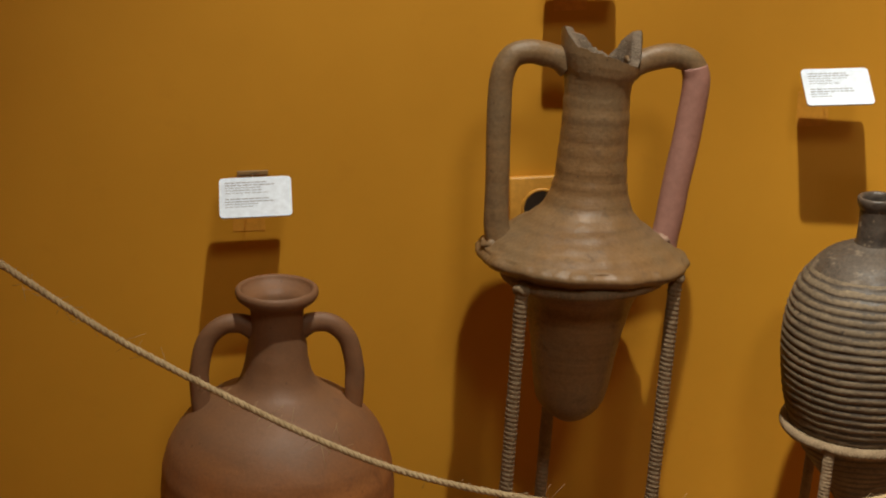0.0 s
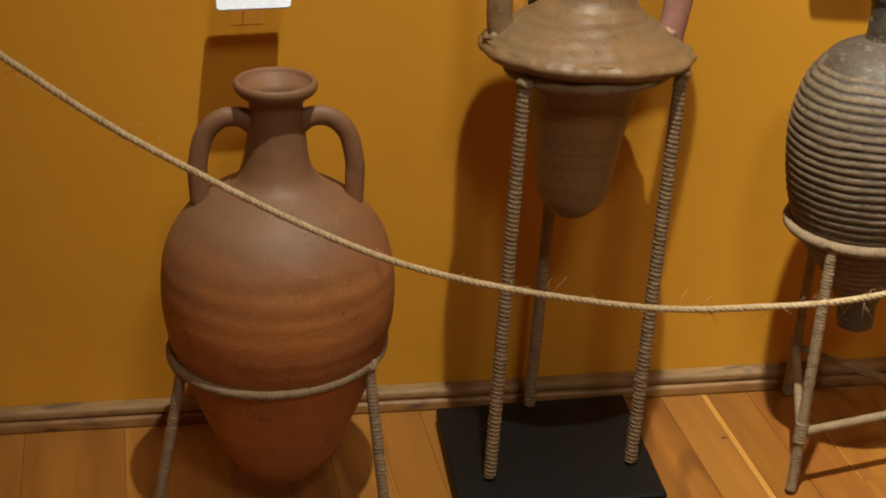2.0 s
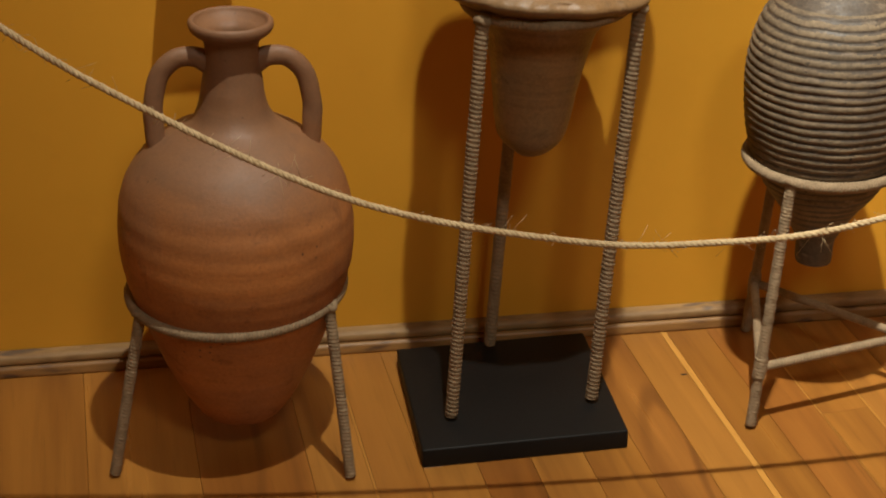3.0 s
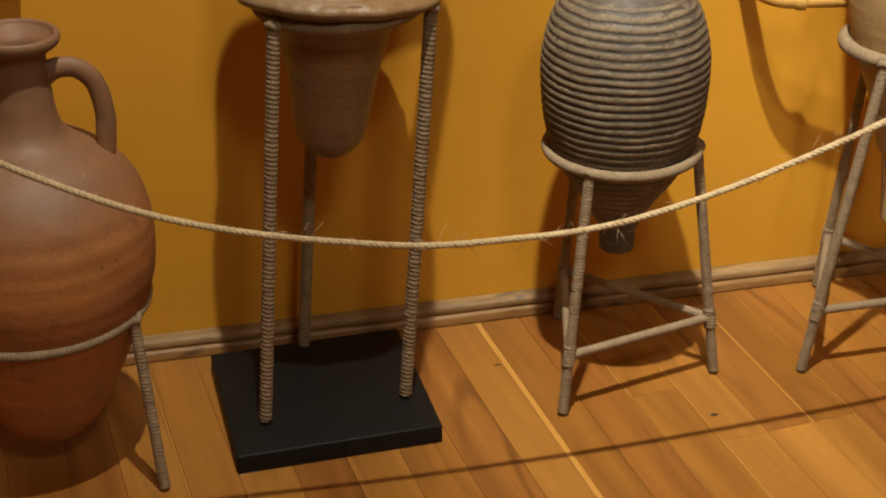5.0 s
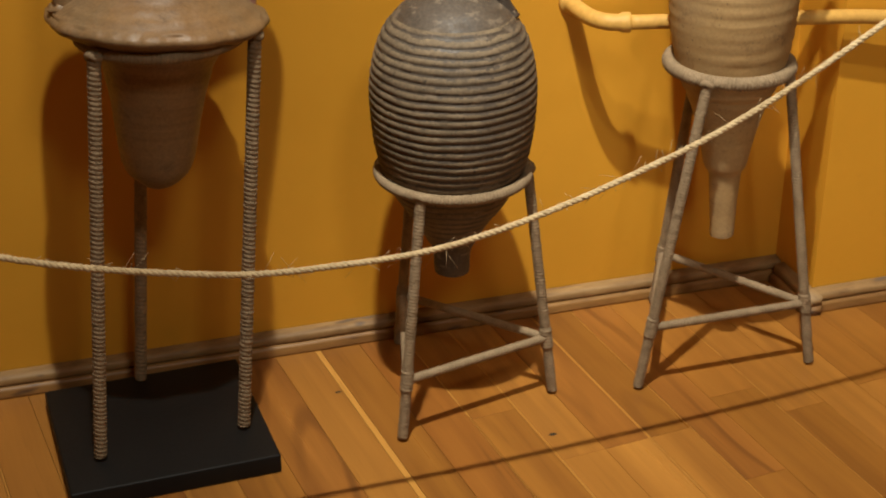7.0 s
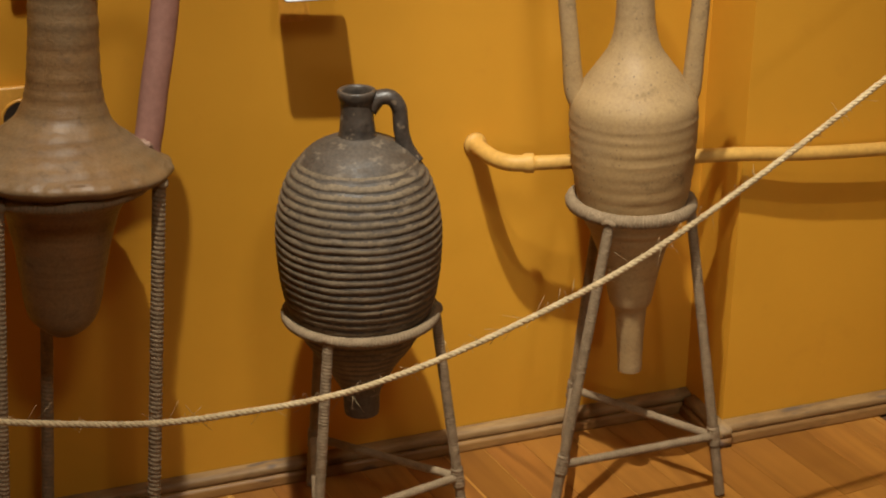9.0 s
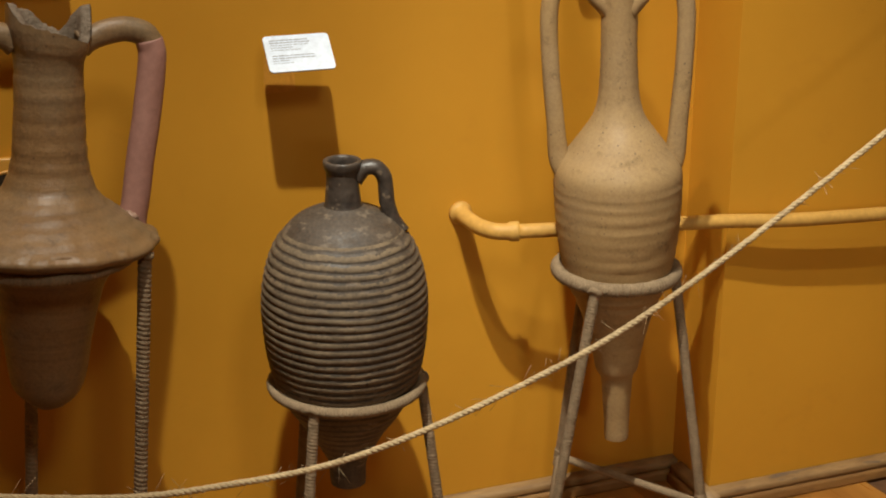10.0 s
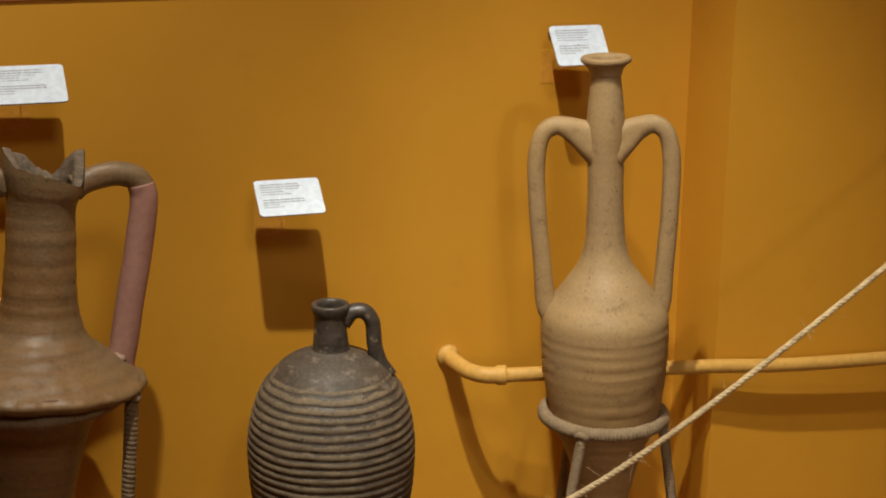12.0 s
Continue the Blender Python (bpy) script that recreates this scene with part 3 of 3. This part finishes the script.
# height of the fracture round the neck, by angle in degrees: a notch at the front, a cleft at the back, two points at the handles
FRACTURE = ((0, 0.468), (8, 0.471), (35, 0.460), (47, 0.449), (66, 0.435), (78, 0.441), (90, 0.444), (110, 0.459), (148, 0.465), (178, 0.470), (194, 0.473), (210, 0.462), (226, 0.453), (262, 0.447), (290, 0.440), (310, 0.435), (330, 0.430), (343, 0.440), (352, 0.458), (360, 0.468))


def break_line(z, a):
    """The ragged fracture of the neck."""
    deg = math.degrees(a) % 360
    top = next(q + (w - q) * (deg - p) / (v - p) for (p, q), (v, w) in zip(FRACTURE, FRACTURE[1:]) if p <= deg <= v)
    top += 0.0022 * noise.noise(Vector((math.cos(a) * 9, math.sin(a) * 9, 7))) + 0.0012 * noise.noise(Vector((math.cos(a) * 30, math.sin(a) * 30, 2)))
    return 0.405 + (z - 0.405) * (top - 0.405) / 0.053


def offset_neck(bm):
    """The neck stands a little beside the shoulder's middle."""
    for v in bm.verts:
        k = min(1.0, max(0.0, (v.co.z - 0.235) / 0.05))
        if v.co.xy.length < 0.085:
            v.co.x += 0.0042 * k * k * (3 - 2 * k)
    return bm


neck_in = [(0.0459, 0.458), (0.0405, 0.4575), (0.0360, 0.4565), (0.0340, 0.445), (0.031, 0.425), (0.0295, 0.40), (0.029, 0.33), (0.035, 0.28)]
part("body", offset_neck(spin(prof, 160, flange)), TANCLAY, p2)
part("broken_neck", offset_neck(spin(neck_in, 160, lambda r, z, a: (r * (1 + 0.03 * noise.noise(Vector((math.cos(a) * 8, math.sin(a) * 8, z * 80)))), break_line(z, a) if z > 0.405 else z))), BROKEN, p2, "rough grey-brown broken inside of the neck")
hp = [(0.0325, 0.4300), (0.044, 0.4355), (0.060, 0.4395), (0.080, 0.4420), (0.099, 0.4340), (0.1085, 0.408), (0.1085, 0.36), (0.106, 0.30), (0.1035, 0.242), (0.096, 0.215)]
handle(hp, 4, True, 0.0138, 0.82, "handle", TANCLAY, p2, flare=0.22)
hr = [(0.0405, 0.4270), (0.051, 0.4325), (0.067, 0.439), (0.088, 0.443), (0.110, 0.438), (0.121, 0.426)]
handle(hr, 4, False, 0.0140, 0.85, "handle_stub", TANCLAY, p2, flare=0.15, tail=0.0)
hr = [(0.117, 0.431), (0.1215, 0.410), (0.1170, 0.36), (0.109, 0.30), (0.1020, 0.240), (0.096, 0.215)]
handle(hr, 4, False, 0.0163, 0.85, "restored_handle", PLASTER, p2, "pink restored clay handle", flare=-0.05)

bm = bmesh.new()
bmesh.ops.create_icosphere(bm, subdivisions=3, radius=1.0)
for v in bm.verts:
    k = 1 + 0.35 * noise.noise(v.co * 2.3)
    v.co = Vector((0.094 + v.co.x * 0.010 * k, -0.004 + v.co.y * 0.0085 * k, 0.228 + v.co.z * 0.007 * k))
part("plaster_fill", bm, surface("pale_plaster_fill", (0.40, 0.26, 0.19), (0.30, 0.18, 0.12), 30.0, roughness=0.7), p2, "pale plaster fill at the restored handle's foot")

bm = bmesh.new()
bmesh.ops.create_icosphere(bm, subdivisions=3, radius=1.0)
for v in bm.verts:
    k = 1 + 0.4 * noise.noise(v.co * 2.0 + Vector((5, 2, 1)))
    v.co = Vector((-0.105 + v.co.x * 0.016 * k, -0.008 + v.co.y * 0.013 * k, 0.2165 + v.co.z * 0.010 * k))
part("handle_foot", bm, TANCLAY, p2, "lump of clay pressed round the handle's foot")

# ribbed dark jug
p3 = pot("ribbed_jug", (0.6465, -0.175, 0.173), 0.0, "dark sooty ribbed clay jug with one small handle", "jug")
prof3 = [(0.0, 0.007), (0.0195, 0.007), (0.0222, 0.010), (0.0230, 0.018), (0.0235, 0.034), (0.0262, 0.044), (0.034, 0.058), (0.0475, 0.082), (0.066, 0.108), (0.0805, 0.134), (0.0910, 0.162), (0.0970, 0.190), (0.1010, 0.225), (0.1020, 0.258), (0.0990, 0.29), (0.0885, 0.326), (0.0745, 0.348), (0.0585, 0.365), (0.042, 0.374), (0.031, 0.3785), (0.0235, 0.382)]


def ribs(r, z, a):
    rr, zz = wheel(0.0009, 21.0, 40)(r, z, a)
    if 0.095 < z < 0.352:
        amp = 0.0022 * min(1, (z - 0.095) / 0.06) * min(1, (0.352 - z) / 0.012)
        ph = (z + 0.0016 * noise.noise(Vector((math.cos(a) * 2.5, math.sin(a) * 2.5, z * 40)))) / 0.0102 * 2 * math.pi
        amp *= 0.8 + 0.5 * noise.noise(Vector((math.cos(a) * 9, math.sin(a) * 9, z * 60)))
        rr += amp * (1.2 * abs(math.sin(ph / 2)) ** 0.8 - 0.7)
    return rr, zz


bm = spin(smooth_profile(prof3, 22), 128, ribs)
for f in bm.faces:
    c = f.calc_center_median()
    a = math.atan2(c.y, c.x)
    crest = abs(math.sin((c.z + 0.0016 * noise.noise(Vector((math.cos(a) * 2.5, math.sin(a) * 2.5, c.z * 40)))) / 0.0102 * math.pi))
    worn = noise.noise(Vector((math.cos(a) * 3, math.sin(a) * 3, c.z * 25))) + 0.6 * noise.noise(Vector((math.cos(a) * 12, math.sin(a) * 12, c.z * 140)))
    # the pale clay covers more of each rib on the left than on the right
    if 0.05 < c.z < 0.352 and crest > 0.60 - 0.34 * worn + 0.22 * math.cos(a + 0.5):
        f.material_index = 1
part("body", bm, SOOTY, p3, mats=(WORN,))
neck = [(0.0250, 0.377), (0.0222, 0.386), (0.0207, 0.398), (0.0196, 0.412), (0.0196, 0.4215), (0.0198, 0.4240), (0.0222, 0.4290), (0.0234, 0.4345), (0.0228, 0.4380), (0.0198, 0.4385), (0.0168, 0.435), (0.0152, 0.42), (0.0152, 0.385)]
part("neck", spin(smooth_profile(neck, 5), 64, wheel(0.0006, 4.0)), SOOTNECK, p3, "smooth sooty neck with a small rim")
h3 = [(0.014, 0.418), (0.027, 0.4275), (0.040, 0.4275), (0.0495, 0.416), (0.0520, 0.398), (0.0535, 0.382), (0.0585, 0.364), (0.0630, 0.346)]
handle(h3, -14, False, 0.0096, 1.1, "handle", SOOTNECK, p3, flare=0.5, tail=0.8)

# tall buff amphora
p4 = pot("tall_amphora", (1.0245, -0.185, 0.178), -2.15, "tall slender buff clay amphora with two long handles")
prof4 = [(0.0, 0.003), (0.0140, 0.003), (0.0160, 0.006), (0.0166, 0.023), (0.0184, 0.056), (0.0205, 0.088), (0.0222, 0.098), (0.0275, 0.107), (0.0308, 0.122), (0.0345, 0.142), (0.0425, 0.175), (0.054, 0.208), (0.0625, 0.226), (0.0695, 0.250), (0.0765, 0.288), (0.0805, 0.326), (0.0818, 0.355), (0.0812, 0.380), (0.0760, 0.396), (0.063, 0.414), (0.046, 0.437), (0.0335, 0.456), (0.0275, 0.474), (0.0243, 0.500), (0.0225, 0.540), (0.0228, 0.590), (0.0238, 0.612), (0.0238, 0.632), (0.0226, 0.652), (0.0206, 0.672), (0.0191, 0.688), (0.0188, 0.694), (0.0197, 0.6955), (0.0215, 0.702), (0.0265, 0.708), (0.0305, 0.711), (0.0312, 0.715), (0.0290, 0.7175), (0.022, 0.7165), (0.0175, 0.712), (0.0145, 0.69), (0.0145, 0.60)]


def thrown(r, z, a):
    rr, zz = wheel(0.0009, 31.0, 55)(r, z, a)
    if 0.20 < z < 0.375:
        rr += 0.0008 * (0.55 + noise.noise(Vector((math.cos(a) * 1.5, math.sin(a) * 1.5, z * 30)))) * math.sin(z * 400 + 0.8 * math.sin(a + 1) + 4.5 * noise.noise(Vector((0.3, 0.2, z * 22))))
    if 0.49 < z < 0.60:
        rr += 0.0004 * math.sin(z * 480)
    return rr, zz


part("body", spin(smooth_profile(prof4, 7), 96, thrown), BUFF, p4)
h4 = [(0.006, 0.610), (0.022, 0.617), (0.042, 0.628), (0.060, 0.632), (0.0755, 0.618), (0.0815, 0.580), (0.0800, 0.52), (0.0755, 0.46), (0.0705, 0.402), (0.058, 0.375)]
handle([(u * 1.06, z) for u, z in h4], -22, True, 0.0128, 0.95, "handle", BUFF, p4, ridge=0.14, flare=2.0, reach=3.2)
handle([(u * 1.01, z) for u, z in h4], -22, False, 0.0128, 0.95, "handle", BUFF, p4, ridge=0.14, flare=2.0, reach=3.2)

# ---- barrier rope ----
ROPE_Y = -0.43
sag = [(-1.3, 1.72), (-0.9, 1.23), (-0.6, 0.905), (-0.31, 0.660), (-0.16, 0.546), (0.06, 0.421), (0.29, 0.3585), (0.44, 0.3465), (0.58, 0.3545), (0.757, 0.402), (0.94, 0.478), (1.216, 0.647), (1.45, 0.815), (1.8, 1.09), (2.6, 1.78)]
line = resample(catmull([(x, ROPE_Y, z) for x, z in sag], 14), 0.0026)
rope = empty("barrier_rope", pose(0, ROPE_Y, 0.35), "twisted pale sisal barrier rope hanging in front of the pots", "rope")
for s in range(3):
    strand = []
    for i, p in enumerate(line):
        a = i * 0.0026 / 0.0195 * 2 * math.pi + s * 2 * math.pi / 3
        w = 0.00165 * (1 + 0.22 * noise.noise(Vector((i * 0.11, s * 7, 0))))
        t = (line[min(i + 1, len(line) - 1)] - line[max(i - 1, 0)]).normalized()
        n = Vector((0, -1, 0))
        b = t.cross(n)
        strand.append(p - Vector((0, ROPE_Y, 0.35)) + n * (w * math.cos(a)) + b * (w * math.sin(a)))
    part("strand", tube(strand, lambda i, a, s=s: 0.00225 * (1 + 0.22 * noise.noise(Vector((i * 0.23, s * 5, a * 0.8)))), 8), ROPE, rope)
rnd = random.Random(4)
bm = bmesh.new()
for _ in range(1300):
    i = rnd.randrange(60, len(line) - 60)
    p = line[i] - Vector((0, ROPE_Y, 0.35))
    t = (line[i + 1] - line[i]).normalized()
    d = (Vector((rnd.uniform(-1, 1), rnd.uniform(-0.6, 0.6), rnd.uniform(-1, 1))) + t * rnd.uniform(-1.5, 1.5)).normalized()
    ln = rnd.choice((0.003, 0.004, 0.005, 0.006, 0.008, 0.012, 0.02))
    c = Vector((rnd.uniform(-1, 1), rnd.uniform(-1, 1), rnd.uniform(-1, 1))) * ln * 0.3
    tube([p + d * 0.004, p + d * (0.004 + ln * 0.5) + c * 0.5, p + d * (0.004 + ln) + c], 0.00022, 3, bm=bm)
tagged(part("loose_fibres", bm, ROPE, rope), kind="stuff")

# ---- floor boards ----
turn = Matrix.Translation((0, -0.3, 0)) @ Matrix.Rotation(radians(6.0), 4, "Z")
rnd = random.Random(11)
shapes = {}


def board_mesh(length, width, mat):
    key = (round(length, 3), round(width, 4), mat.name)
    if key not in shapes:
        bm = box((-width / 2 + 0.0002, -length / 2 + 0.0002, -0.004), (width / 2 - 0.0002, length / 2 - 0.0002, 0.0), 0.0003, 1)
        data = bpy.data.meshes.new("board")
        bm.to_mesh(data)
        bm.free()
        data.materials.append(mat)
        shapes[key] = data
    return shapes[key]


def lay(u, v, length, width, mat):
    ob = new("board", board_mesh(length, width, mat))
    ob.parent = floor
    ob.matrix_world = turn @ Matrix.Translation((u, v, 0))


# the long joints in order, and for some boards the place of an end joint, the pale sapwood edge and the figured timber
JOINTS = [-0.922, -0.790, -0.658, -0.526, -0.394, -0.263, -0.131, 0.0, 0.068, 0.133, 0.199, 0.265, 0.331, 0.398, 0.465, 0.521, 0.585, 0.649, 0.714, 0.777, 0.840, 0.901, 0.962, 1.034, 1.098, 1.163, 1.228, 1.294, 1.360, 1.425, 1.490]
ENDS = {0.649: -0.022, 0.901: -0.277, 1.034: -0.168, 0.962: -0.10, 0.398: -0.19, 0.133: -0.02}
SAPWOOD = {0.521: 0.0085, 0.714: 0.003, 0.840: 0.0035, 0.901: 0.002, 0.649: 0.002, 1.034: 0.002, 0.068: 0.003}
FIGURED = (0.398, 0.585, 0.901, 0.777, 0.199, -0.131)
for a, b in zip(JOINTS, JOINTS[1:]):
    pale = SAPWOOD.get(a, 0.0)
    v, first = 0.37, True
    while v > -1.15:
        length = rnd.choice((0.48, 0.60, 0.72))
        if first:
            length = 0.37 - ENDS[a] if a in ENDS else rnd.choice((0.52, 0.66, 0.83))
        mat = REDWOOD if a in FIGURED and first else FLOORWOOD
        lay((a + pale + b) / 2, v - length / 2, length, b - a - pale, mat)
        if pale:
            lay(a + pale / 2, v - length / 2, length, pale, PALEWOOD)
        v -= length
        first = False
# boards out of the visitor's sight, in one mesh
bm = bmesh.new()
for k in range(-20, 48):
    u = -0.394 + (k + 0.5) * 0.066
    v = -0.85 if JOINTS[0] < u < JOINTS[-1] else 0.37
    while v > -3.3:
        length = rnd.choice((0.42, 0.48, 0.54))
        ps = [turn @ Vector((u + sx * 0.0326, v if sy else v - length + 0.0006, -0.0012)) for sx, sy in ((-1, 0), (1, 0), (1, 1), (-1, 1))]
        if all(ROOM[0] - 0.1 < p.x < ROOM[1] + 0.1 and ROOM[2] - 0.1 < p.y < 0.15 for p in ps):
            bm.faces.new([bm.verts.new(p) for p in ps])
        v -= length
tagged(part("far_boards", bm, FLOORWOOD, floor, smooth=False), kind="stuff")
# small dark knots in two of the boards
for x, y, size in ((0.500, -0.138, 0.0045), (0.737, -0.318, 0.0060)):
    bm = bmesh.new()
    bmesh.ops.create_circle(bm, cap_ends=True, segments=14, radius=1.0)
    for v in bm.verts:
        k = 1 + 0.4 * noise.noise(v.co * 1.7 + Vector((x * 40, 0, 0)))
        v.co = Vector((x + v.co.x * size * k, y + v.co.y * size * 0.45 * k, 0.0004))
    part("wood_knot", bm, DARK, floor, "small dark knot in the wood", smooth=False)
